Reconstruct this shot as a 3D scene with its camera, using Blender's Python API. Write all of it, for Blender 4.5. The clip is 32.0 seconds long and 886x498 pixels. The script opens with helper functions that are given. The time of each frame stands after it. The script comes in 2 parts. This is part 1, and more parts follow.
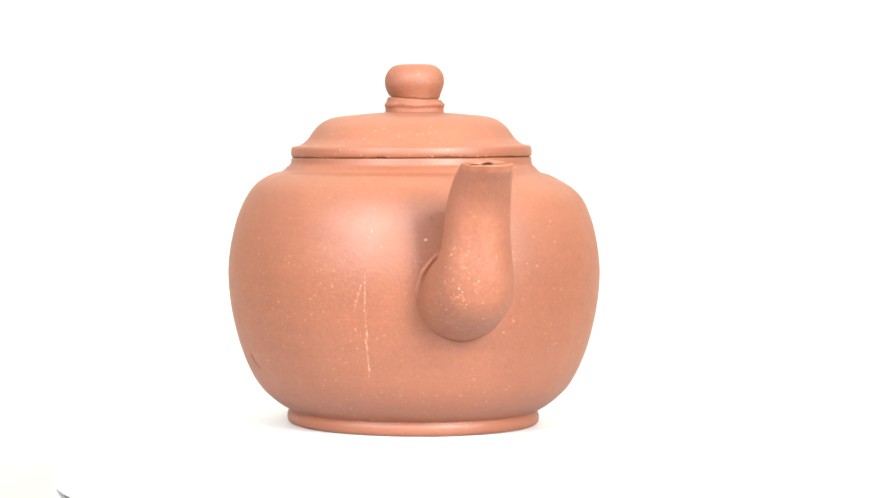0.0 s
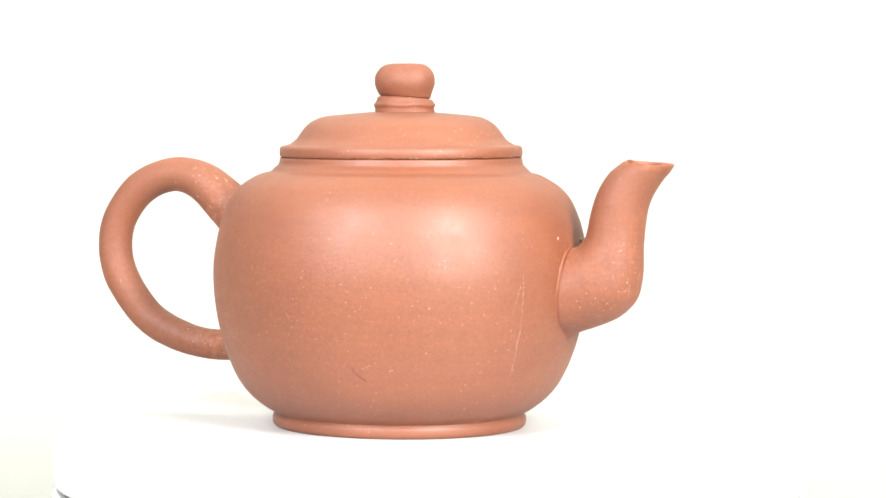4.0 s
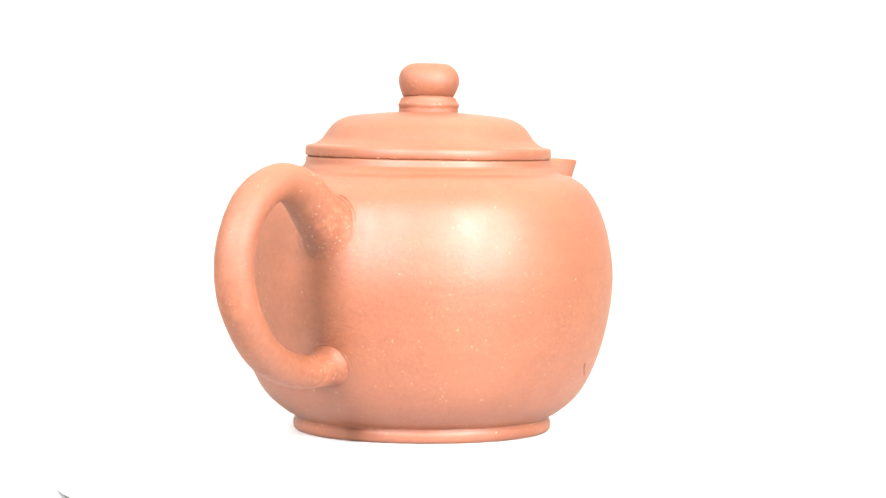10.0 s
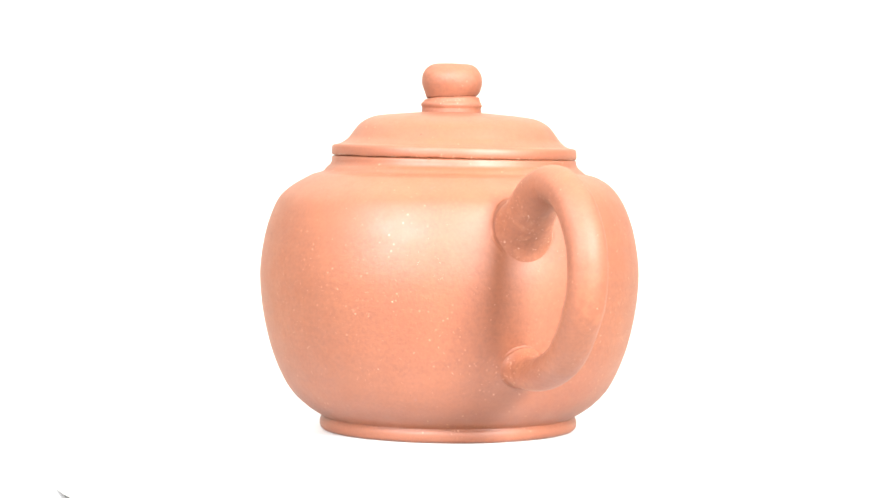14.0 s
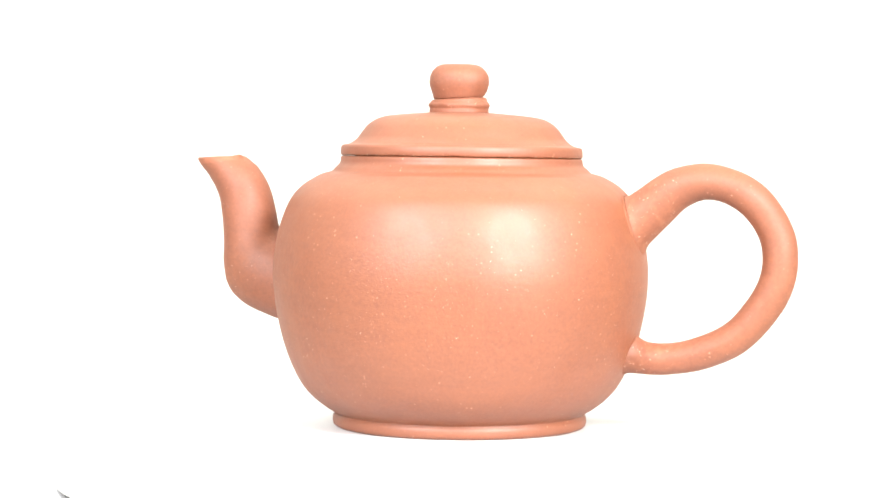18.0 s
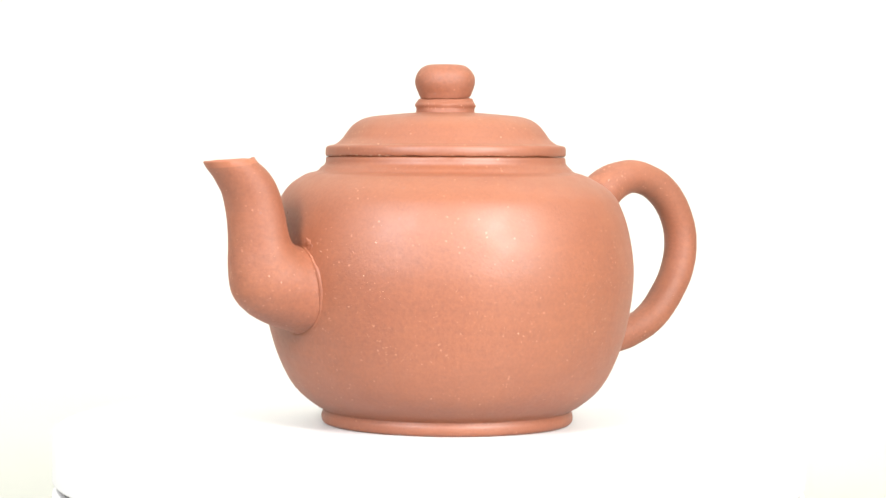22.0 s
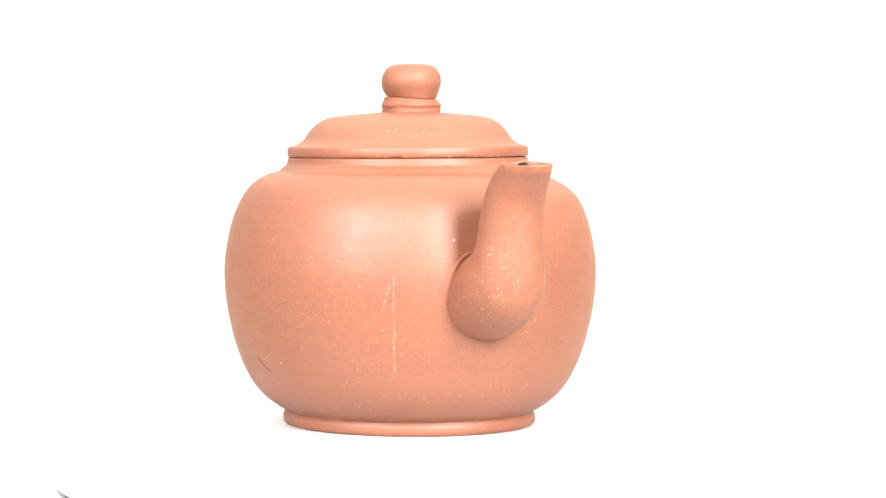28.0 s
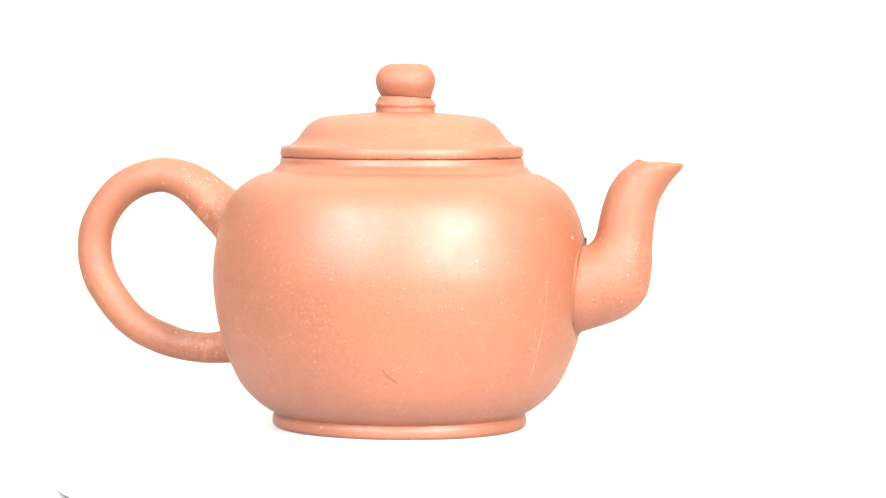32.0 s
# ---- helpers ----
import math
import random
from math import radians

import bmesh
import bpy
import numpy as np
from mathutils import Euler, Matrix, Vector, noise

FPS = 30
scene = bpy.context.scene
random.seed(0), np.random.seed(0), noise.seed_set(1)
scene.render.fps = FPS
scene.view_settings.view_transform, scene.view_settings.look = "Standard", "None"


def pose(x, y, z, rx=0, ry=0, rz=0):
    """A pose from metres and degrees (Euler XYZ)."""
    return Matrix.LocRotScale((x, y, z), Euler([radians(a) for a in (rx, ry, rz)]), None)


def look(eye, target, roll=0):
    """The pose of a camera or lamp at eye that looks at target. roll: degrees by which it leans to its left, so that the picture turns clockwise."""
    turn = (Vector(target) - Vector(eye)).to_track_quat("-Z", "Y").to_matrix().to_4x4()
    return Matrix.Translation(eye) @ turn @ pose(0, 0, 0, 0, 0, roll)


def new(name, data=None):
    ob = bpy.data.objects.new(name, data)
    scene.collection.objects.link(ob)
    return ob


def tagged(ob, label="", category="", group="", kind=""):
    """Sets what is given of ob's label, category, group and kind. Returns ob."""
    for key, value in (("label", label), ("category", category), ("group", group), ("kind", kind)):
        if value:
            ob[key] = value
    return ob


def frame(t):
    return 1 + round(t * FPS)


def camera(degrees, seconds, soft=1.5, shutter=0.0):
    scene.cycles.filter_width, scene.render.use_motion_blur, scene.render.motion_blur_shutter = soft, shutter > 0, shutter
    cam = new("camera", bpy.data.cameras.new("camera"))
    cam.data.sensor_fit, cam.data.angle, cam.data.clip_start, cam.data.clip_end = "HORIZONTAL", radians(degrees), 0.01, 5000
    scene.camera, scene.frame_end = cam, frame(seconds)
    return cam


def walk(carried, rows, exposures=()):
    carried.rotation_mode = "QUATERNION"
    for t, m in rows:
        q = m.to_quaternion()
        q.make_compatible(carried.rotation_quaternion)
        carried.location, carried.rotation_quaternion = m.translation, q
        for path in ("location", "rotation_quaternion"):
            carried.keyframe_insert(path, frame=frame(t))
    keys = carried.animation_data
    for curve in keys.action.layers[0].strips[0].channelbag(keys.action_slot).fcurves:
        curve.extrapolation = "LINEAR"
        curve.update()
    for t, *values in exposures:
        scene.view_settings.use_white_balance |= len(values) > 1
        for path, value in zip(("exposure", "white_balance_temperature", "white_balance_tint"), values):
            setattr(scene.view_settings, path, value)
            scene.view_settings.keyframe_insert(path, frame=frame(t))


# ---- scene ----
# the camera stands still before a light tent, a little above the teapot's lid
cam = camera(20.42, 32.0, soft=1.65)
EYE = (0.0, -0.5895, 0.0712)
YAW, PITCH, LEAN = -0.283, 2.799, 0.497
way = Matrix.Rotation(radians(YAW), 3, "Z") @ Vector((0, math.cos(radians(PITCH)), -math.sin(radians(PITCH))))
STAND = look(EYE, Vector(EYE) + way, LEAN)
walk(cam, [(0.0, STAND), (32.0, STAND)], exposures=[(0.0, -0.38), (1.0, -0.48), (2.0, -0.56), (3.0, -0.57), (6.0, -0.39), (8.0, -0.19), (10.0, -0.05), (12.0, 0.04),
      (14.0, 0.03), (17.0, -0.1), (19.0, -0.21), (21.0, -0.42), (23.0, -0.61), (25.0, -0.5), (28.0, -0.14), (30.0, -0.01), (32.0, 0.01)])

# ---- light: soft panels inside the tent ----
world = bpy.data.worlds.new("world")
world.use_nodes = True
world.node_tree.nodes["Background"].inputs["Color"].default_value = (1.0, 0.98, 0.95, 1)
world.node_tree.nodes["Background"].inputs["Strength"].default_value = 0.4
scene.world = world


def panel(name, eye, target, sx, sy, watts, color):
    data = bpy.data.lights.new(name, "AREA")
    data.shape, data.size, data.size_y, data.energy, data.color = "RECTANGLE", sx, sy, watts, color
    ob = new(name, data)
    ob.matrix_world = look(eye, target)
    return ob


def aim(azimuth, height, far):
    """A place far metres from the pot, at an azimuth from the camera's side and a height in degrees."""
    a, h = radians(azimuth), radians(height)
    return (far * math.cos(h) * math.sin(a), -far * math.cos(h) * math.cos(a), 0.045 + far * math.sin(h))


panel("panel_top", (0.0, 0.20, 0.54), (0, 0.0, 0), 1.1, 0.80, 4.8, (1.0, 0.96, 0.78))
panel("panel_key", aim(33.0, 26.0, 0.62), (0, 0, 0.045), 0.15, 0.26, 12.0, (1.0, 0.985, 0.965))
panel("panel_fill", aim(-31.0, 29.0, 0.62), (0, 0, 0.045), 0.13, 0.20, 7.8, (0.97, 0.97, 1.0))
panel("panel_back", (0.0, 0.16, 0.50), (0, 0.48, 0.12), 1.0, 0.14, 3.6, (1.0, 0.98, 0.97))


# ---- materials ----
class Nodes:
    def __init__(self, name):
        self.mat = bpy.data.materials.new(name)
        self.mat.use_nodes = True
        self.tree = self.mat.node_tree
        self.bsdf = self.tree.nodes["Principled BSDF"]
        self.coord = self.tree.nodes.new("ShaderNodeTexCoord").outputs["Object"]

    def put(self, kind, **values):
        node = self.tree.nodes.new(kind)
        for key, value in values.items():
            key = key.replace("_", " ")
            if isinstance(value, bpy.types.NodeSocket):
                self.tree.links.new(value, node.inputs[key])
            else:
                node.inputs[key].default_value = value
        return node

    def noise(self, scale, detail=3.0, rough=0.55, vector=None):
        node = self.put("ShaderNodeTexNoise", Vector=vector or self.coord, Scale=scale, Detail=detail, Roughness=rough)
        return node.outputs["Fac"]

    def ramp(self, fac, *stops):
        node = self.put("ShaderNodeValToRGB", Fac=fac)
        els = node.color_ramp.elements
        while len(els) < len(stops):
            els.new(0.5)
        for el, (pos, col) in zip(els, stops):
            el.position = pos
            el.color = (*col, 1) if isinstance(col, tuple) else (col, col, col, 1)
        return node.outputs["Color"]

    def mix(self, a, b, fac, blend="MIX"):
        node = self.tree.nodes.new("ShaderNodeMix")
        node.data_type, node.blend_type = "RGBA", blend
        for index, value in ((0, fac), (6, a), (7, b)):
            if isinstance(value, bpy.types.NodeSocket):
                self.tree.links.new(value, node.inputs[index])
            elif isinstance(value, tuple):
                node.inputs[index].default_value = (*value, 1)
            else:
                node.inputs[index].default_value = value if index == 0 else (value, value, value, 1)
        return node.outputs[2]

    def stretch(self, x, y, z):
        node = self.put("ShaderNodeMapping", Vector=self.coord)
        node.inputs["Scale"].default_value = (x, y, z)
        return node.outputs["Vector"]

    def finish(self, color, rough, height=None, bump=0.2, distance=0.0003, spec=0.5):
        for key, value in (("Base Color", color), ("Roughness", rough)):
            if isinstance(value, bpy.types.NodeSocket):
                self.tree.links.new(value, self.bsdf.inputs[key])
            elif isinstance(value, tuple):
                self.bsdf.inputs[key].default_value = (*value, 1)
            else:
                self.bsdf.inputs[key].default_value = value
        self.bsdf.inputs["Specular IOR Level"].default_value = spec
        if height is not None:
            node = self.put("ShaderNodeBump", Height=height, Strength=bump, Distance=distance)
            self.tree.links.new(node.outputs["Normal"], self.bsdf.inputs["Normal"])
        return self.mat


WORKED = (((0.0600, -0.0020, 0.0460), 0.0085, 0.4), ((0.0600, -0.0010, 0.0370), 0.0070, 0.5), ((0.0470, 0.0, 0.0440), 0.0080, 0.6), ((-0.0455, -0.0010, 0.0520), 0.0125, 0.85),
          ((-0.0480, -0.0010, 0.0180), 0.0100, 0.8), ((-0.0770, 0.0, 0.0340), 0.0090, 0.5))


def clay(name, smooth, coarse, gloss, relief):
    """Unglazed red stoneware: fine sandy grain, pale mineral flecks in drifts, cloudy tone; burnished or left as the fingers made it."""
    n = Nodes(name)
    cloud = n.noise(28, 4)
    grain = n.noise(1300, 3, 0.7)
    col = n.ramp(cloud, (0.3, (0.200, 0.050, 0.0155)), (0.7, (0.232, 0.069, 0.026)))
    col = n.mix(col, n.ramp(grain, (0.32, (0.178, 0.048, 0.018)), (0.68, (0.264, 0.083, 0.032))), 0.42)
    # drifts of orange, a little more iron-poor
    drift = n.ramp(n.noise(75, 5, 0.65), (0.46, 0.0), (0.68, 1.0))
    col = n.mix(col, (0.278, 0.082, 0.027), n.mix(0.0, drift, 0.25))
    # faint rings left by the wheel, and a mottled orange-peel tone round the belly
    split = n.put("ShaderNodeSeparateXYZ", Vector=n.coord).outputs["Z"]
    wheel = n.noise(1.0, 3, 0.6, n.stretch(40, 40, 420))
    col = n.mix(col, n.mix(col, n.ramp(wheel, (0.3, (0.84, 0.82, 0.80)), (0.7, (1.14, 1.14, 1.12))), 1.0, "MULTIPLY"), 0.3)
    band = n.ramp(split, (0.010, 0.0), (0.020, 1.0), (0.042, 1.0), (0.050, 0.15))
    peel = n.ramp(n.noise(900, 3, 0.55), (0.32, (0.86, 0.84, 0.82)), (0.68, (1.14, 1.14, 1.14)))
    col = n.mix(col, n.mix(col, peel, 1.0, "MULTIPLY"), n.mix(n.ramp(n.noise(150, 4, 0.6), (0.4, 0.1), (0.65, 0.5)) if relief > 0.8 else 0.15, band, 0.4))
    # raw orange clay where it was worked by hand at the roots, and rubbed at the bend of the spout
    for place, reach, power in WORKED:
        away = n.tree.nodes.new("ShaderNodeVectorMath")
        away.operation = "DISTANCE"
        n.tree.links.new(n.coord, away.inputs[0])
        away.inputs[1].default_value = place
        spot = n.ramp(away.outputs["Value"], (reach * 0.35, 1.0), (reach, 0.0))
        spot = n.mix(0.0, spot, n.ramp(n.noise(260, 4, 0.65), (0.40, 0.0), (0.60, power)))
        col = n.mix(col, n.mix((0.235, 0.056, 0.018), (0.34, 0.112, 0.045), n.ramp(n.noise(520, 3, 0.6), (0.38, 0.0), (0.64, 1.0))), spot)
    for scale, near, far, rare, tone in ((1000.0, 0.14, 0.28, 0.80, (0.50, 0.22, 0.13)), (520.0, 0.05, 0.10, 0.955, (0.50, 0.25, 0.15))):
        cell = n.put("ShaderNodeTexVoronoi", Vector=n.coord, Scale=scale)
        fleck = n.ramp(cell.outputs["Distance"], (near, 1.0), (far, 0.0))
        pick = n.put("ShaderNodeSeparateColor", Color=cell.outputs["Color"]).outputs["Red"]
        pale = n.mix(0.0, fleck, n.ramp(pick, (rare, 0.0), (1.0, 1.0)))
        pale = n.mix(0.0, pale, n.ramp(n.noise(60, 3), (0.45, 0.1), (0.62, 1.0)))
        col = n.mix(col, tone, pale)
    dark = n.put("ShaderNodeTexVoronoi", Vector=n.coord, Scale=300.0)
    spot = n.mix(0.0, n.ramp(dark.outputs["Distance"], (0.06, 1.0), (0.13, 0.0)),
                 n.ramp(n.put("ShaderNodeSeparateColor", Color=dark.outputs["Color"]).outputs["Green"], (0.955, 0.0), (0.965, 1.0)))
    col = n.mix(col, (0.20, 0.075, 0.05), n.mix(0.0, spot, 0.6))
    # a sandy pear skin round the belly, smoother above and below
    band = n.ramp(split, (0.014, 0.0), (0.022, 1.0), (0.040, 1.0), (0.048, 0.0))
    band = n.mix(0.0, band, n.ramp(n.noise(45, 3), (0.35, 0.25), (0.6, 1.0)))
    sand = n.ramp(n.noise(1900, 2, 0.5), (0.42, 0.0), (0.75, 1.0))
    height = n.mix(n.mix(grain, n.noise(480, 3, 0.6), 0.6), n.noise(1.0, 2, 0.5, n.stretch(8, 8, 420)), 0.08)
    height = n.mix(n.mix(0.0, height, 0.7), n.mix(height, sand, 0.2), band)
    rough = n.ramp(n.noise(220, 3), (0.3, smooth), (0.7, coarse))
    return n.finish(col, rough, height, relief, 0.00024, gloss)


def plain(name, a, b, rough, scale=60.0, bump=0.05, spec=0.5):
    n = Nodes(name)
    col = n.ramp(n.noise(scale, 4), (0.3, a), (0.7, b))
    return n.finish(col, rough, n.noise(scale * 25, 2), bump, 0.0002, spec)


CLAY = clay("red_stoneware", 0.52, 0.60, 0.92, 0.58)
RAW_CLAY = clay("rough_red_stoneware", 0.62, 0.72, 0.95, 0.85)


def speck():
    """Pale grains, each of its own tone."""
    n = Nodes("pale_mineral_grain")
    tone = n.tree.nodes.new("ShaderNodeNewGeometry").outputs["Random Per Island"]
    return n.finish(n.ramp(tone, (0.0, (0.31, 0.110, 0.058)), (0.6, (0.46, 0.22, 0.13)), (1.0, (0.66, 0.43, 0.31))), 0.4)


GRAIN = speck()


def stain():
    """Tea crust inside the mouth: brown to black with pale crumbs."""
    n = Nodes("tea_stained_clay")
    col = n.ramp(n.noise(420, 4, 0.65), (0.38, (0.02, 0.012, 0.009)), (0.52, (0.09, 0.035, 0.02)), (0.66, (0.40, 0.24, 0.16)))
    return n.finish(col, 0.6, n.noise(900, 3), 0.6, 0.0003)


STAIN = stain()
CHALK = plain("chalky_deposit", (0.56, 0.31, 0.21), (0.68, 0.45, 0.33), 0.6, 900)
FIBRE = plain("brown_fibre", (0.11, 0.036, 0.021), (0.15, 0.052, 0.032), 0.6, 900)
ACRYLIC = plain("white_acrylic", (0.58, 0.58, 0.58), (0.60, 0.60, 0.60), 0.45, 30, 0.02)
# paler clay: the highlight along the joint welts is painted into this colour
SHEEN_CLAY = plain("pale_clay_painted_sheen", (0.235, 0.072, 0.032), (0.315, 0.115, 0.060), 0.58, 300, 0.2)
DARK_RING = plain("dark_grey_ring", (0.035, 0.033, 0.040), (0.05, 0.047, 0.055), 0.5, 200)
PAPER = plain("off_white_paper_sweep", (0.450, 0.459, 0.424), (0.478, 0.487, 0.452), 0.8, 12, 0.05, 0.2)
# side walls out of view, made paler to lighten the pot's flanks
BOUNCE_WALL = plain("pale_bounce_wall", (0.48, 0.48, 0.48), (0.52, 0.52, 0.52), 0.9, 6, 0.1, 0.2)
GREY = plain("grey_room_wall", (0.20, 0.20, 0.20), (0.24, 0.24, 0.24), 0.9, 6, 0.1, 0.2)


# ---- geometry helpers ----
def mm(points):
    return [tuple(c * 0.001 for c in p) for p in points]


def glide(points, steps):
    """A smooth chain of tuples through the given ones."""
    pts = [np.array(p, float) for p in points]
    pts = [2 * pts[0] - pts[1]] + pts + [2 * pts[-1] - pts[-2]]
    out = []
    for a, b, c, d in zip(pts, pts[1:], pts[2:], pts[3:]):
        for k in range(steps):
            t = k / steps
            out.append(0.5 * (2 * b + (c - a) * t + (2 * a - 5 * b + 4 * c - d) * t * t + (3 * b - 3 * c + d - a) * t ** 3))
    return out + [pts[-2]]


def rings(bm, loops, cap=(False, False), close=False):
    """Skins a row of loops, each a list of places of the same length."""
    made = [[bm.verts.new(p) for p in loop] for loop in loops]
    count = len(made[0])
    for a, b in zip(made, made[1:] + made[:1] if close else made[1:]):
        for i in range(count):
            j = (i + 1) % count
            bm.faces.new((a[i], a[j], b[j], b[i]))
    if cap[0]:
        bm.faces.new(made[0][::-1])
    if cap[1]:
        bm.faces.new(made[-1])
    return made


def turned(bm, profile, segments=200, wobble=0.0, seed=0.0, fine=40):
    """A body of revolution from (radius, height) rows, with a slight hand-made unevenness."""
    loops = []
    for r, z in profile:
        loop = []
        for i in range(segments):
            a = 2 * math.pi * i / segments
            d = wobble * noise.noise((math.cos(a) * 1.3 + seed, math.sin(a) * 1.3, z * fine)) if wobble else 0
            loop.append(((r + d) * math.cos(a), (r + d) * math.sin(a), z))
        loops.append(loop)
    rings(bm, loops, (profile[0][0] > 1e-6, profile[-1][0] > 1e-6))


def part(name, bm, material, parent=None, label="", smooth=40.0):
    bmesh.ops.recalc_face_normals(bm, faces=bm.faces)
    for f in bm.faces:
        f.smooth = True
    limit = radians(smooth)
    for e in bm.edges:
        if len(e.link_faces) == 2 and e.calc_face_angle(0) > limit:
            e.smooth = False
    mesh = bpy.data.meshes.new(name)
    bm.to_mesh(mesh)
    bm.free()
    mesh.materials.append(material)
    ob = new(name, mesh)
    ob.parent = parent
    if label:
        tagged(ob, label)
    return ob


# ---- the light tent ----
FLOOR = -0.045


def tent():
    """A white sweep that runs up the back, and the plain grey room around and above; its unseen side walls are paler to
    bounce light.
    """
    bm = bmesh.new()
    bend, radius = 0.14, 0.34
    line = [(-0.13, FLOOR), (0.0, FLOOR), (bend, FLOOR)]
    back = [(-0.13, FLOOR - 0.004), (bend, FLOOR - 0.004)]
    for k in range(1, 25):
        a = math.pi / 2 * k / 24
        line.append((bend + radius * math.sin(a), FLOOR + radius * (1 - math.cos(a))))
        back.append((bend + (radius + 0.004) * math.sin(a), FLOOR - 0.004 + (radius + 0.004) * (1 - math.cos(a))))
    line.append((bend + radius, 0.90))
    back.append((bend + radius + 0.004, 0.90))
    outline = line + back[::-1]
    loops = [[(x, y, z) for y, z in outline] for x in (-0.6, 0.6)]
    rings(bm, loops, (True, True))
    tagged(part("backdrop", bm, PAPER), "seamless white paper sweep under and behind the turntable", "backdrop", kind="structure")
    low = FLOOR - 0.004
    for name, lo, hi in (("floor", (-0.612, -0.952, low - 0.01), (0.612, 0.61, low)), ("wall_west", (-0.612, -0.95, low), (-0.602, 0.61, 0.9)),
                         ("wall_east", (0.602, -0.95, low), (0.612, 0.61, 0.9)), ("wall_south", (-0.612, -0.962, low), (0.612, -0.952, 0.9)),
                         ("wall_north", (-0.612, 0.61, low), (0.612, 0.62, 0.9)), ("ceiling", (-0.612, -0.962, 0.902), (0.612, 0.62, 0.912))):
        bm = bmesh.new()
        bmesh.ops.create_cube(bm, size=1.0)
        for v in bm.verts:
            v.co = [lo[i] + (v.co[i] + 0.5) * (hi[i] - lo[i]) for i in range(3)]
        tagged(part(name, bm, BOUNCE_WALL if name in ("wall_west", "wall_east") else GREY), "unseen pale side wall, added to bounce light onto the pot" if name in ("wall_west", "wall_east") else "plain grey surface of the room", name.split("_")[0], kind="structure")


tent()


# ---- the turntable ----
def turntable():
    table = tagged(new("turntable"), "round white turntable with a dark gap above its base", "turntable")
    table.location = (0, 0, FLOOR)
    bm = bmesh.new()
    top, low, r = -FLOOR, -FLOOR - 0.0128, 0.0897
    turned(bm, [(0, low), (r - 0.0006, low), (r, low + 0.0006), (r, top - 0.0012), (r - 0.0004, top - 0.0004), (r - 0.0012, top), (0, top)], 240)
    disc = part("disc", bm, ACRYLIC, table, "smooth white acrylic disc")
    bm = bmesh.new()
    turned(bm, [(0, low - 0.0014), (0.0876, low - 0.0014), (0.0876, low - 0.0001), (0, low - 0.0001)], 240)
    part("gap_ring", bm, DARK_RING, table, "dark grey ring recessed in the gap")
    bm = bmesh.new()
    turned(bm, [(0, 0), (r - 0.0004, 0), (r, 0.0006), (r, low - 0.0024), (r - 0.0009, low - 0.0015), (0, low - 0.0015)], 240)
    part("base", bm, ACRYLIC, table, "low white base of the turntable")
    return table, disc


TABLE, DISC = turntable()


# ---- the teapot: spout towards +x, origin on its axis at the foot ----
SIDE = glide(mm([(30.55, 3.7), (32.0, 4.5), (34.1, 6.0), (36.3, 8.0), (38.25, 10.5), (40.1, 14.0), (41.7, 18.0), (42.9, 22.0), (44.0, 27.0), (44.7, 32.0), (44.95, 37.0), (44.65, 41.0),
                 (44.0, 45.0), (43.15, 48.5), (42.1, 51.5), (40.95, 54.0), (39.55, 56.0), (37.4, 58.0), (34.0, 60.0), (32.3, 60.55), (31.3, 60.8), (30.75, 61.15), (30.35, 61.6)]), 3)


def girth(z):
    """The body's outer radius at a height."""
    return float(np.interp(z, [p[1] for p in SIDE], [p[0] for p in SIDE]))


def body_mesh():
    foot = mm([(0, 2.0), (24, 2.0), (25.5, 0.1), (26.2, 0), (29.4, 0), (29.9, 0.15), (30.35, 0.6), (30.5, 1.2), (30.5, 1.9), (30.42, 2.4), (30.25, 2.75), (30.08, 3.0), (30.02, 3.2), (30.12, 3.42)])
    neck = mm([(29.95, 62.0), (29.55, 62.3), (29.25, 62.65), (29.08, 63.0), (29.0, 63.4), (28.99, 64.1), (28.9, 64.22), (28.65, 64.26), (28.45, 64.44), (26.8, 64.46), (26.6, 64.2), (26.6, 60), (33, 54), (40.5, 45), (41.5, 36), (38, 16), (30, 6), (0, 4.5)])
    return foot + [tuple(p) for p in SIDE] + neck


def ellipse_loop(centre, across, side, segments=56):
    """A loop round centre, with half axes across (in the pot's plane) and side along y."""
    loop = []
    for i in range(segments):
        a = 2 * math.pi * i / segments
        p = Vector(centre) + math.cos(a) * Vector(across) + Vector((0, math.sin(a) * side, 0))
        loop.append(tuple(p))
    return loop


def settle_loop(loop, seed, flare, ridge=0.0, rough=0.00012):
    """Presses a loop of wet clay against the body: it flares where it meets it, and is a little uneven by hand."""
    centre = sum((Vector(p) for p in loop), Vector()) / len(loop)
    out = []
    for p in loop:
        p = Vector(p)
        d = math.hypot(p.x, p.y) - girth(p.z)
        away = (p - centre).normalized()
        push = flare * (1 - min(max(d, 0), 0.0016) / 0.0016) ** 2
        push += ridge * math.exp(-((d - 0.0006) / 0.0004) ** 2)
        push += rough * (1 + 1.5 * math.exp(-max(d, 0) / 0.003)) * noise.noise(p * 160 + Vector((seed, 0, 0))) + 0.4 * rough * noise.noise(p * 600)
        out.append(tuple(p + away * push))
    return out


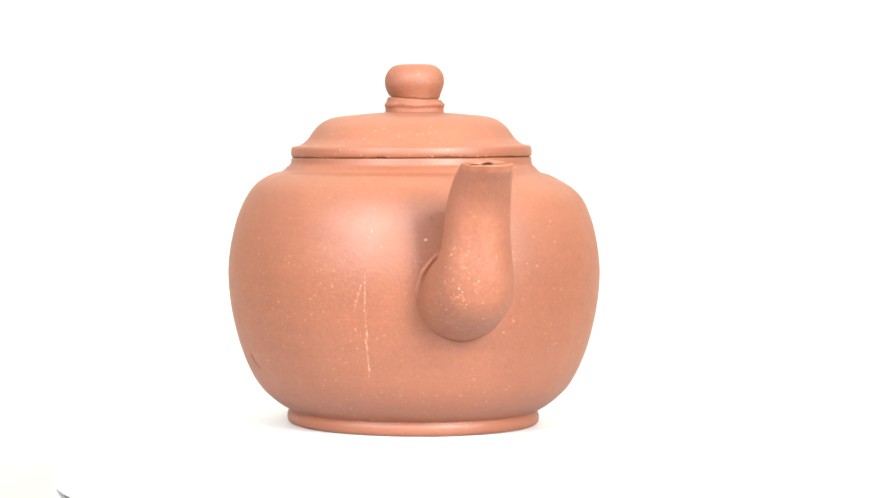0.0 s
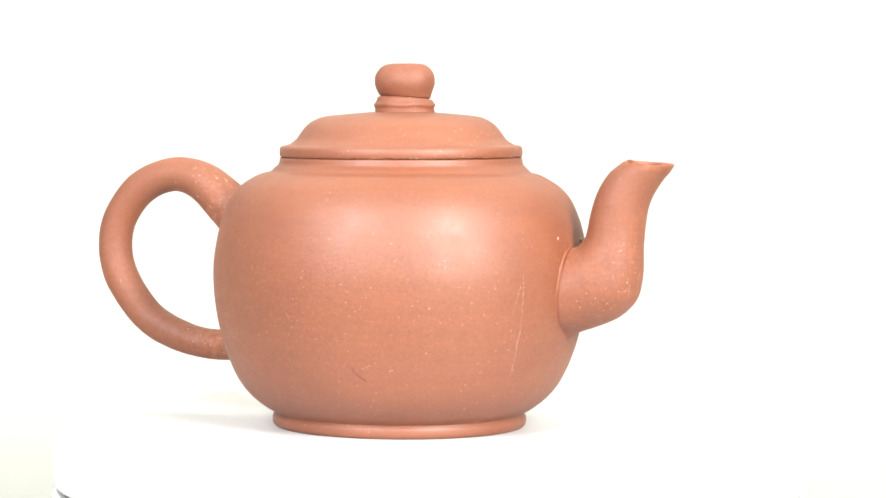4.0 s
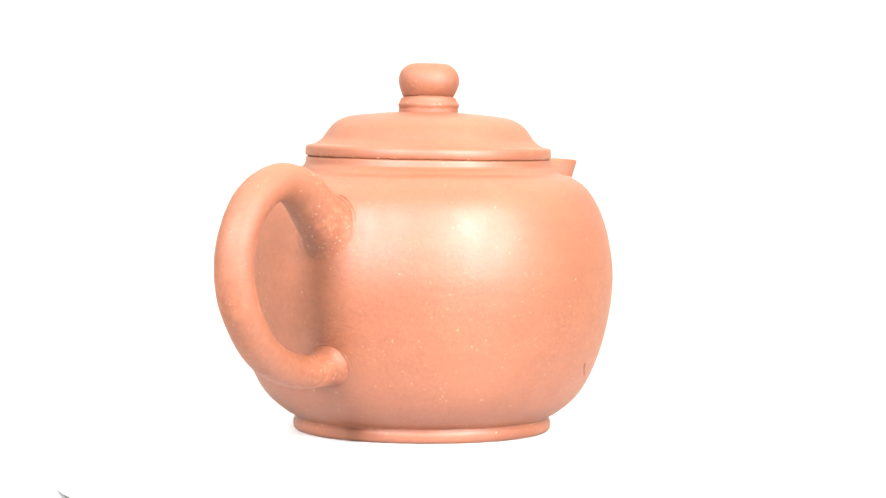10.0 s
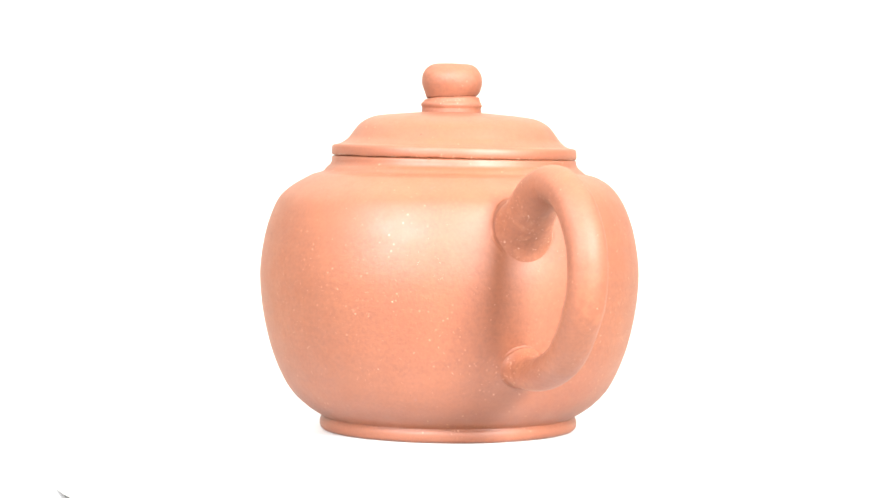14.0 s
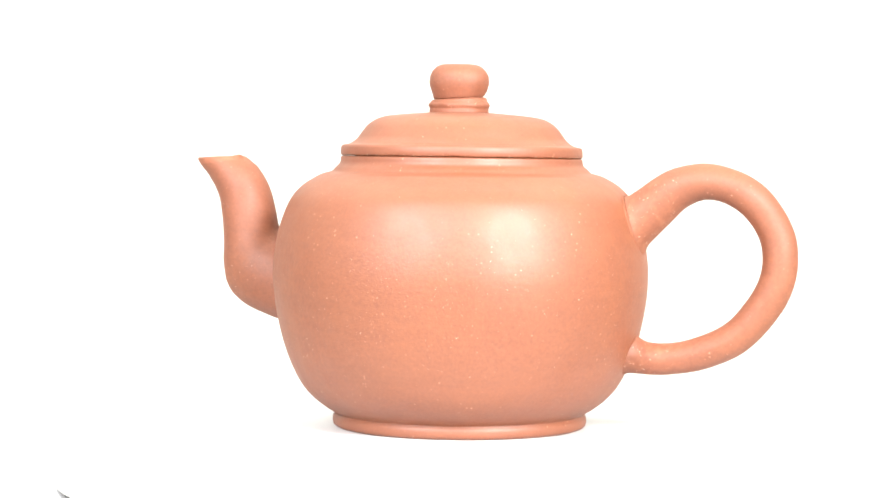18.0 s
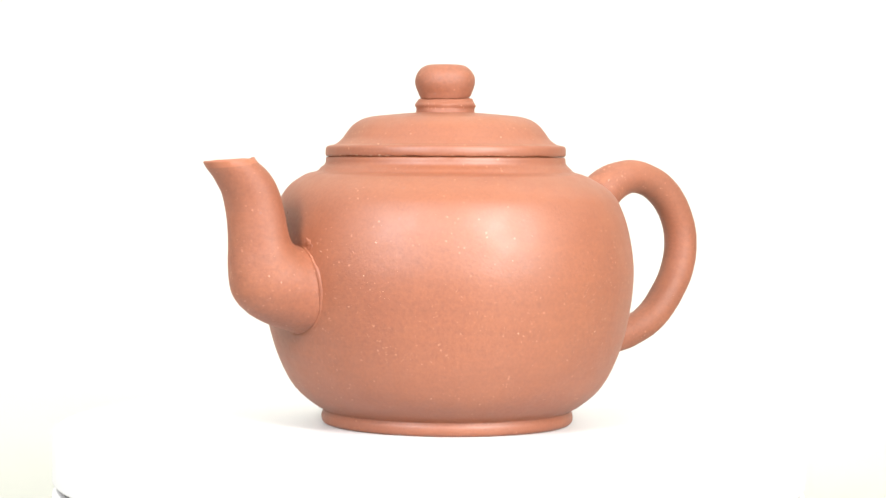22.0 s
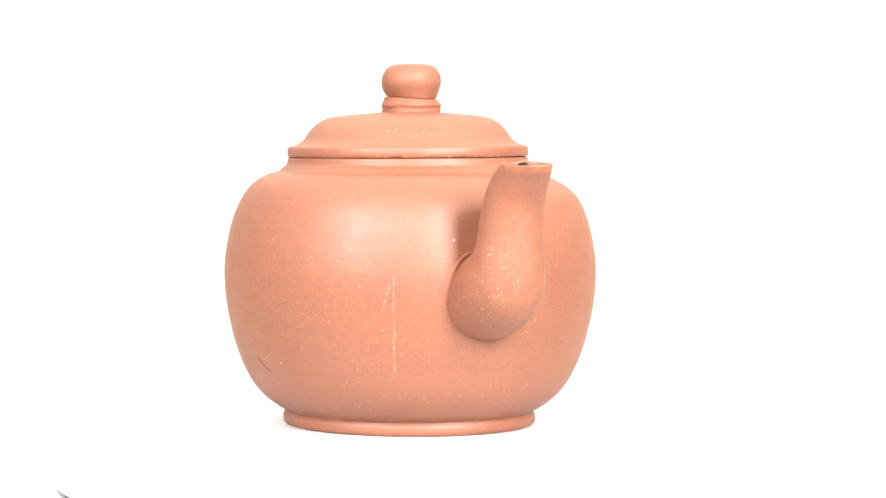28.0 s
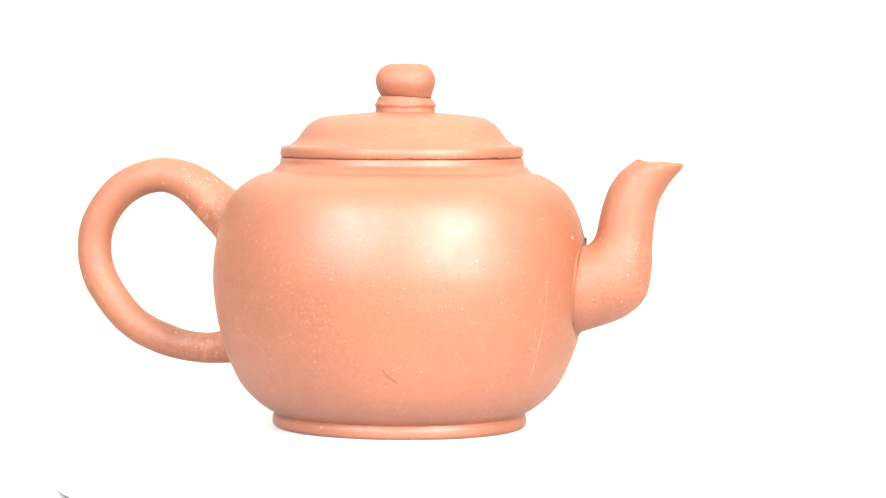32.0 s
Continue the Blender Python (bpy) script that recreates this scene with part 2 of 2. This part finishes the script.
def spout_mesh(bm):
    """Outer and inner edge of the spout from root to mouth, with its half width."""
    rows = mm([(42.8, 23.3, 31.0, 38.3, 10.4), (49.6, 25.4, 36.5, 41.9, 10.3), (55.3, 28.1, 40.2, 42.9, 9.9), (59.1, 32.1, 43.2, 43.6, 9.4), (60.3, 37.6, 45.4, 44.4, 8.6),
               (60.5, 43.1, 47.0, 46.6, 7.9), (60.9, 49.3, 48.2, 51.6, 7.4), (62.2, 55.0, 49.9, 57.2, 7.0), (64.6, 59.2, 52.5, 61.2, 6.4), (66.8, 61.8, 55.1, 63.4, 5.9)])
    loops = []
    for ox, oz, ix, iz, w in glide(rows, 12):
        loops.append(settle_loop(ellipse_loop(((ox + ix) / 2, 0, (oz + iz) / 2), ((ox - ix) / 2, 0, (oz - iz) / 2), w), 1.0, 0.0001, 0.00012))
    # rim, then the bore that runs down inside
    mouth = mm([(67.7, 63.15, 55.6, 63.9, 5.7), (67.5, 63.5, 55.85, 64.12, 5.5), (66.9, 63.5, 56.3, 64.12, 5.1), (66.5, 63.0, 56.4, 63.6, 4.9),
                (62.9, 59.0, 54.6, 60.2, 4.1), (60.3, 55.0, 51.8, 56.5, 4.6), (59.1, 49.3, 50.0, 51.3, 5.0)])
    roots, bore = list(loops), []
    for k, (ox, oz, ix, iz, w) in enumerate(mouth):
        loop = ellipse_loop(((ox + ix) / 2, 0, (oz + iz) / 2), ((ox - ix) / 2, 0, (oz - iz) / 2), w)
        loop = [(x, y, z + 0.03 * y) for x, y, z in loop]
        if k in (1, 2, 3):
            loop = [(x, y, z + 0.00022 * noise.noise((x * 330, y * 330, k * 0.4)) + 0.00022 * math.exp(-((x - 0.0562) ** 2 + (y - 0.0022) ** 2) / 0.0016 ** 2)) for x, y, z in loop]
        (loops if k < 4 else bore).append(loop)
    rings(bm, loops[:-4], (True, False))
    lip = bmesh.new()
    rings(lip, loops[-5:])
    inner = bmesh.new()
    rings(inner, [loops[-1]] + bore, (False, True))
    return roots, lip, inner


def seam_track(loops):
    """The line where a root's loops come out of the belly."""
    track = []
    for i in range(len(loops[0])):
        for a, b in zip(loops, loops[1:]):
            p, q = Vector(a[i]), Vector(b[i])
            d, e = math.hypot(p.x, p.y) - girth(p.z), math.hypot(q.x, q.y) - girth(q.z)
            if d <= 0 < e:
                track.append(p.lerp(q, -d / (e - d)))
                break
    return track


def seam_mesh(loops):
    """A thin uneven roll of clay along the line where a root's loops come out of the belly."""
    track = seam_track(loops)
    bm = bmesh.new()
    count = len(track)
    hub = sum(track, Vector()) / count
    tube = []
    for i, p in enumerate(track):
        along = (track[(i + 1) % count] - track[i - 1]).normalized()
        up = Vector((p.x, p.y, 0)).normalized()
        side = along.cross(up).normalized()
        if side.dot(p - hub) < 0:
            side = -side
        r = max(0.00003, 0.00012 + 0.00080 * noise.noise(p * 130) + 0.00025 * noise.noise(p * 520))
        tube.append([tuple(p + side * 0.0002 + (up * math.cos(a) * 0.55 + side * math.sin(a) * 1.3) * r) for a in (k * math.pi / 4 for k in range(8))])
    rings(bm, tube, close=True)
    return bm


def welt_mesh(loops, first, last, off, width):
    """A low smooth welt pressed up on the belly beside a root, from one angle round it to another, fading at both ends."""
    track = seam_track(loops)
    count = len(track)
    hub = sum(track, Vector()) / count
    bm = bmesh.new()
    tube = []
    for k in range(41):
        q = k / 40
        f = ((first + (last - first) * q) / 360 * count) % count
        p = track[int(f)].lerp(track[(int(f) + 1) % count], f % 1)
        away = (p - hub).normalized()
        p = p + away * (off + 0.00015 * noise.noise(p * 300))
        flat = Vector((p.x, p.y, 0)).normalized()
        r = girth(p.z)
        p = Vector((flat.x * r, flat.y * r, p.z))
        side = (away - flat * away.dot(flat)).normalized()
        size = width * max(0.02, math.sin(math.pi * q)) ** 0.6 * (1 + 0.55 * noise.noise(p * 520))
        tube.append([tuple(p + (flat * math.sin(a) * 0.42 + side * math.cos(a)) * size) for a in (j * math.pi / 5 for j in range(10))])
    rings(bm, tube, (True, True))
    return bm


def handle_mesh(bm):
    """An ear handle: centre line in the pot's plane with its half thickness."""
    rows = mm([(37.5, 45.0, 7.4), (41.0, 48.7, 6.35), (46.4, 52.9, 5.45), (51.7, 57.4, 4.9), (58.8, 59.5, 4.2), (65.9, 58.0, 4.15), (71.7, 53.9, 4.1), (75.6, 47.7, 4.1),
               (76.7, 42.0, 4.15), (75.9, 36.0, 4.15), (72.7, 30.0, 4.1), (67.3, 23.5, 4.0), (59.5, 19.6, 3.9), (52.6, 17.8, 3.75), (46.6, 17.5, 3.8), (43.0, 18.1, 4.2), (38.5, 19.2, 5.3)])
    line = glide(rows, 8)
    for _ in range(9):      # the coil bends evenly
        line = [line[0]] + [(a + 2 * b + c) / 4 for a, b, c in zip(line, line[1:], line[2:])] + [line[-1]]
    loops = []
    for k, (u, z, r) in enumerate(line):
        a, b = line[max(k - 1, 0)], line[min(k + 1, len(line) - 1)]
        along = Vector((-(b[0] - a[0]), 0, b[1] - a[1])).normalized()
        out = Vector((along.z, 0, -along.x))
        off = -0.0006 * max(0, 1 - k / 30) - 0.0009 * max(0, 1 - (len(line) - 1 - k) / 30)
        loops.append(settle_loop(ellipse_loop((-u, off, z), out * r, r * 1.06, 40), 5.0, 0.0004, 0.0))
    rings(bm, loops, (True, True))
    return loops[:40], loops[-40:][::-1]


LID_SHIFT = Matrix.Rotation(radians(74.9), 2) @ Vector((-0.00090, -0.00056))
KNOB_SHIFT = Matrix.Rotation(radians(74.9), 2) @ Vector((-0.00009, -0.00103))


def lid_mesh(bm):
    crown = glide(mm([(27.9, 68.0), (26.8, 68.3), (25.2, 69.45), (24.0, 71.1), (22.7, 72.7), (20.9, 74.0), (18.8, 74.8), (16.0, 75.2), (10.6, 75.7), (6.5, 76.0), (3.0, 76.1)]), 4)
    rim = mm([(0, 62.5), (25.4, 62.5), (25.8, 62.9), (25.8, 65.35), (28.65, 65.35), (28.93, 65.42), (29.06, 65.7), (29.08, 66.4), (29.04, 67.1), (28.9, 67.6), (28.55, 67.86)])
    turned(bm, [(r, z - 0.065) for r, z in rim + [tuple(p) for p in crown] + [(0, 0.0761)]], 240, 0.00012, 3.0)
    for v in bm.verts:      # a slightly chipped lower edge
        if 0.0003 < v.co.z < 0.0006 and math.hypot(v.co.x, v.co.y) > 0.028:
            v.co.z += 0.00008 * noise.noise(v.co * 300) + 0.00040 * max(0, noise.noise(v.co * 700) - 0.2)


def knob_mesh(bm):
    bead = mm([(0, 75.6), (7.05, 75.6), (7.1, 76.3), (7.0, 76.75), (7.05, 77.0), (7.25, 77.4), (7.32, 77.75), (7.18, 78.05), (6.85, 78.4), (6.7, 78.85), (6.6, 79.15), (6.35, 79.3), (5.85, 79.35), (5.75, 79.5)])
    ball = glide(mm([(6.1, 79.65), (6.45, 80.5), (6.95, 81.9), (7.2, 83.4), (6.95, 85.0), (6.0, 86.4), (4.7, 87.25), (3.2, 87.5), (1.5, 87.5)]), 4)
    turned(bm, [(r, z - 0.065) for r, z in bead + [tuple(p) for p in ball] + [(0, 0.0875)]], 128, 0.00020, 7.0, 260)
    for v in bm.verts:      # the groove under the ball runs askew, and the collar is smeared by hand
        k = math.exp(-((v.co.z - 0.0145) / 0.0009) ** 2)
        v.co.z -= k * (0.065 * (v.co.x * math.cos(radians(40)) + v.co.y * math.sin(radians(40))) + 0.00012 * noise.noise(v.co * 420))
        k = math.exp(-((v.co.z - 0.0125) / 0.0012) ** 2)
        d = 1 + k * 0.022 * noise.noise(v.co * 380)
        v.co.x, v.co.y, v.co.z = v.co.x * d, v.co.y * d, v.co.z + k * 0.0002 * noise.noise(v.co * 300 + Vector((9, 0, 0)))


def teapot():
    pot = tagged(new("teapot"), "unglazed red clay teapot with looped handle on a white turntable", "teapot")
    bm = bmesh.new()
    turned(bm, body_mesh(), 240, 0.00012)
    for v in bm.verts:      # the neck is not quite level
        k = min(max((v.co.z - 0.059) / 0.005, 0), 1)
        v.co.z += k * 0.012 * (v.co.x * math.cos(radians(75)) + v.co.y * math.sin(radians(75)))
        k = min(max((v.co.z - 0.0545) / 0.0065, 0), 1)
        k = k * k * (3 - 2 * k)
        v.co.x += LID_SHIFT.x * k
        v.co.y += LID_SHIFT.y * k
        if v.co.z > 0.0636 and math.hypot(v.co.x, v.co.y) > 0.0282:
            v.co.z += 0.00007 * noise.noise(v.co * 260) + 0.00006 * noise.noise(v.co * 900)
    body = part("body", bm, CLAY, pot, "round matte red clay body on a low foot")
    bm = bmesh.new()
    roots, lip, inner = spout_mesh(bm)
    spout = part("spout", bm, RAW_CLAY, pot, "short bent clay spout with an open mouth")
    part("rim", lip, SHEEN_CLAY, spout, "pale rim of the mouth")
    part("bore", inner, STAIN, spout, "dark tea-stained inside of the mouth")
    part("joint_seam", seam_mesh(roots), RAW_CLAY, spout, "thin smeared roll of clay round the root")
    # low welts, coloured pale in place of the highlight on their ridge
    for first, last, off in ((196, 292, 0.0006), (58, 165, 0.0002)):
        part("joint_welt", welt_mesh(roots, first, last, off, 0.00052), SHEEN_CLAY, spout, "welt pressed up beside the root, its highlight painted pale")
    bm = bmesh.new()
    roots = handle_mesh(bm)
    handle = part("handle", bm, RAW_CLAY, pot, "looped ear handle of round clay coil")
    handle.rotation_euler = (0, 0, radians(1.8))
    for loops in roots:
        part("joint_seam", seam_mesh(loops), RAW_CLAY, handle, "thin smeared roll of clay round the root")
    for first, last in ((-85, -10), (15, 135)):
        part("joint_welt", welt_mesh(roots[0], first, last, 0.0008, 0.00052), SHEEN_CLAY, handle, "welt pressed up beside the root, its highlight painted pale")
    bm = bmesh.new()
    lid_mesh(bm)
    lid = part("lid", bm, CLAY, pot, "domed clay lid, seated slightly askew")
    lid.matrix_basis = Matrix.Translation((*LID_SHIFT, 0.06415)) @ Matrix.Rotation(radians(0.82), 4, Vector((math.sin(radians(75)), -math.cos(radians(75)), 0)))
    bm = bmesh.new()
    knob_mesh(bm)
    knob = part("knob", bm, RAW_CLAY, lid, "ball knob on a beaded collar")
    knob.location = (*(KNOB_SHIFT - LID_SHIFT), 0)
    return pot, body, spout, handle, lid, knob


POT, POT_BODY, SPOUT, HANDLE, LID, KNOB = teapot()


# ---- grains, pits, a chalky streak and a fibre on the clay ----
def flakes(name, places, material, parent, label):
    """Low domed flakes, each a place, a normal and a radius, as one sheet of stuff on their part."""
    verts, faces = [], []
    for place, normal, r in places:
        n = Vector(normal).normalized()
        u = n.orthogonal().normalized()
        v = n.cross(u)
        base, spin, slim = len(verts), random.random() * 6.3, random.uniform(0.45, 1.0)
        u, v = u * math.cos(spin) + v * math.sin(spin), v * math.cos(spin) - u * math.sin(spin)
        tilt = n * random.uniform(-0.3, 0.3)
        for k in range(6):
            a, q = k * math.pi / 3, r * random.uniform(0.6, 1.25)
            verts.append(tuple(Vector(place) + tilt * math.cos(a) * q + u * math.cos(a) * q + v * math.sin(a) * q * slim - n * 0.00003))
        verts.append(tuple(Vector(place) + n * min(0.00008, r * 0.3)))
        faces += [(base + k, base + (k + 1) % 6, base + 6) for k in range(6)]
    mesh = bpy.data.meshes.new(name)
    mesh.from_pydata(verts, [], faces)
    mesh.materials.append(material)
    ob = new(name, mesh)
    ob.parent = parent
    return tagged(ob, label, kind="stuff")


def on_body(azimuth, z_mm):
    """The place and the normal on the pot's belly or foot at an azimuth from the spout and a height."""
    z = z_mm * 0.001
    r = girth(z) if z > 0.0037 else 0.0305
    slope = (girth(z + 0.0005) - girth(z - 0.0005)) / 0.001 if z > 0.004 else 0
    a = radians(azimuth)
    r += 0.00012 * noise.noise((math.cos(a) * 1.3, math.sin(a) * 1.3, z * 40))
    return (r * math.cos(a), r * math.sin(a), z), (math.cos(a), math.sin(a), -slope)


def scattered(ob, count, weight, small=0.00008, big=0.00022):
    """Random places on a part's outer skin; weight says how dense they lie there."""
    faces = [p for p in ob.data.polygons]
    chance = np.array([p.area * max(weight(p.center, p.normal), 0.0) for p in faces])
    picks = np.random.choice(len(faces), count, p=chance / chance.sum())
    out = []
    for i in picks:
        p = faces[int(i)]
        ids = list(p.vertices)
        ws = np.random.dirichlet(np.ones(len(ids)))
        place = sum((ob.data.vertices[v].co * float(q) for v, q in zip(ids, ws)), Vector())
        out.append((place, p.normal, small + (big - small) * random.random() ** 1.6))
    return out


PALE_A = [(340.3, 19.2), (328.4, 10.7), (348.0, 46.3), (324.6, 41.3), (316.1, 17.0), (322.2, 17.2), (301.9, 24.8), (318.5, 52.6), (336.2, 48.6)]
PALE_B = [(228.3, 29.8), (238.4, 36.1), (241.1, 35.2), (251.4, 34.7), (259.9, 38.0), (275.7, 30.7), (276.2, 30.2), (254.6, 30.2), (268.9, 23.8), (271.8, 11.5),
          (269.0, 10.4), (263.6, 22.3), (275.3, 18.0), (330.8, 10.9), (286.6, 0.4), (246.8, 2.2), (264.5, 1.6), (221.8, 39.4)]
PALE_C = [(172.7, 15.0), (201.8, 42.4), (143.9, 17.2), (151.9, 5.5), (155.1, 6.1), (154.5, 12.4), (211.9, 9.8), (201.1, 11.9)]
PALE_D = [(356.5, 56.8), (60.5, 62.6), (349.0, 51.5), (345.5, 44.0), (350.5, 45.6), (351.5, 46.0), (352.6, 44.4), (39.4, 39.1), (39.5, 36.9), (58.0, 32.7), (46.1, 18.0), (80.6, 26.7), (102.7, 41.6), (79.0, 12.2), (38.7, 37.1), (46.5, 18.0), (33.2, 23.1), (356.4, 56.7),
          (92.6, 13.6), (64.8, 10.7), (54.7, 43.7)]
DARK = [(350.6, 51.0), (350.3, 51.2), (163.0, 32.8), (147.3, 11.7), (236.8, 58.9), (201.5, 33.0)]


def wear():
    belly = scattered(POT_BODY, 1500, lambda c, n: (n.x * c.x + n.y * c.y > 0) * (c.z < 0.063) * (0.02 + math.exp(-((c.z - 0.029) / 0.012) ** 2)) * max(0.15, 0.4 + 2.2 * noise.noise(c * 110)))
    belly += [(*on_body(a, z), random.uniform(0.00009, 0.00020)) for a, z in PALE_A + PALE_B + PALE_C + PALE_D]
    flakes("mineral_grains", belly, GRAIN, POT_BODY, "pale mineral grains in the clay")
    flakes("mineral_grains", scattered(SPOUT, 280, lambda c, n: (math.hypot(c.x, c.y) > girth(c.z)) * (0.06 + (c.z < 0.046) * math.exp(-((c - Vector((0.056, -0.004, 0.036))).length / 0.008) ** 2) * 3 + 0.35 * (c.z < 0.046)) * max(0.1, 0.4 + 2.2 * noise.noise(c * 140)), 0.00006, 0.00028), GRAIN, SPOUT, "pale mineral grains in the clay")
    flakes("mineral_grains", scattered(HANDLE, 560, lambda c, n: (math.hypot(c.x, c.y) > girth(c.z)) * (0.06 + 1.6 * (c.x > -0.053)), 0.00007, 0.00030), GRAIN, HANDLE, "pale mineral grains in the clay")
    rim = []
    for k in range(90):
        a = random.gauss(random.choice((0.3, 1.5, 2.4, 3.6, 4.4, 5.6)), 0.35)
        rim.append(((0.02900 * math.cos(a), 0.02900 * math.sin(a), 0.00052 + random.uniform(-0.00004, 0.0001)), (math.cos(a), math.sin(a), -0.5), random.uniform(0.00006, 0.00020)))
    for x, y, z in ((0.0020, 0.0247, 0.0049), (0.0220, 0.0086, 0.0062), (0.0193, -0.0137, 0.0066), (0.0262, 0.0095, 0.0032)):
        rim.append(((x * 1.003, y * 1.003, z), (x, y, 0.015), 0.00021))
    flakes("rim_chips", rim, CHALK, LID, "tiny pale chips along the rim")
    flakes("iron_pits", [((x, y, z), (x, y, 0.015), 0.00022) for x, y, z in ((0.0218, 0.0082, 0.0067), (0.0264, 0.0123, 0.0013), (-0.0191, 0.0153, 0.0055))], FIBRE, LID, "dark iron pits in the clay")
    flakes("mineral_grains", scattered(LID, 40, lambda c, n: (c.z > 0.0002) * (1 + 6 * (math.hypot(c.x, c.y) > 0.028))), GRAIN, LID, "pale mineral grains in the clay")
    flakes("clay_crumbs", scattered(KNOB, 110, lambda c, n: (c.z > 0.0106) * (c.z < 0.0146) * max(0.02, 0.2 + 2.0 * noise.noise(c * 300)), 0.00006, 0.00028), GRAIN, KNOB, "pale crumbs of clay on the collar")
    flakes("iron_pits", [(*on_body(a, z), 0.00028) for a, z in DARK], FIBRE, POT_BODY, "dark iron pits in the clay")
    streak = []
    for k in range(60):
        z = 15.0 + 26.0 * k / 60 + random.uniform(-0.3, 0.3) if k < 54 else random.uniform(40.0, 53.0)
        lean = 331.0 + 0.35 * noise.noise((z * 0.5, 2.0, 0)) + max(z - 37, 0) * 0.12 + random.gauss(0, 0.12)
        for j in range(random.choice((1, 2, 3, 5, 8)) if k < 54 else 2):
            streak.append((*on_body(lean + random.gauss(0, 0.10), z + random.gauss(0, 0.22)), random.uniform(0.00006, 0.00016)))
    for k in range(60):
        q = random.random()
        streak.append((*on_body(329.9 - 2.5 * q + random.gauss(0, 0.14), 36.0 - 6.2 * q), random.uniform(0.00007, 0.00014)))
    flakes("chalky_streak", streak, CHALK, POT_BODY, "thin broken pale streak running down the belly")
    for azimuth, z, r in ((348.6, 46.2, 0.00026), (352.4, 45.0, 0.00036), (8.2, 43.9, 0.00060)):
        place, normal = on_body(azimuth, z)
        n = Vector(normal).normalized()
        u = n.orthogonal().normalized()
        v = n.cross(u)
        bm = bmesh.new()
        loops = []
        for k in range(20):
            a = k * math.pi / 10
            out = u * math.cos(a) + v * math.sin(a) * 0.85
            size = r * (0.34 + 0.14 * noise.noise((k * 0.4, azimuth, 0)))
            loops.append([tuple(Vector(place) + out * r + (out * math.cos(b) + n * math.sin(b) * 0.7) * size) for b in (j * math.pi / 4 for j in range(8))])
        rings(bm, loops, close=True)
        part("bubble_rim", bm, CHALK if r < 0.0003 else CLAY, POT_BODY, "raised rim of a burst bubble")
    bm = bmesh.new()
    place, normal = on_body(6.6, 44.8)
    bmesh.ops.create_icosphere(bm, subdivisions=3, radius=1.0)
    for w in bm.verts:
        k = 1 + 0.35 * noise.noise(w.co * 1.7)
        w.co = Vector(place) + Vector((w.co.x * 0.0005, w.co.y * 0.0012, w.co.z * 0.0009)) * k
    part("clay_crumb", bm, CLAY, POT_BODY, "small crumb of clay stuck beside the spout")
    bm = bmesh.new()
    path = [on_body(*p) for p in glide([(277.8, 17.5), (278.1, 16.9), (278.7, 16.2), (280.0, 15.4), (282.1, 14.35)], 5)]
    loops = []
    for place, normal in path:
        n = Vector(normal).normalized()
        u = n.cross(Vector((0, 0, 1))).normalized()
        v = n.cross(u)
        centre = Vector(place) + n * 0.00004
        loops.append([tuple(centre + (u + v * 0.5).normalized() * 0.00011 * math.cos(a) + n * 0.00012 * math.sin(a)) for a in (0, 1.05, 2.09, 3.14, 4.19, 5.24)])
    rings(bm, loops, (True, True))
    part("fibre", bm, FIBRE, POT_BODY, "short curved dark fibre stuck to the belly")


wear()


# ---- what moves: the turntable's disc and the pot on it ----
TURN = 13.2010      # degrees a second
OFF = Vector((-0.00396, 0.00600, 0))


def motions():
    spins, rides = [], []
    for k in range(65):
        t = k * 0.5
        a = TURN * t
        spins.append((t, pose(0, 0, 0, 0, 0, a)))
        rides.append((t, Matrix.Translation(Matrix.Rotation(radians(a), 3, "Z") @ OFF) @ pose(0, 0, 0, 0, 0, a - 74.9)))
    walk(DISC, spins)
    walk(POT, rides)


motions()
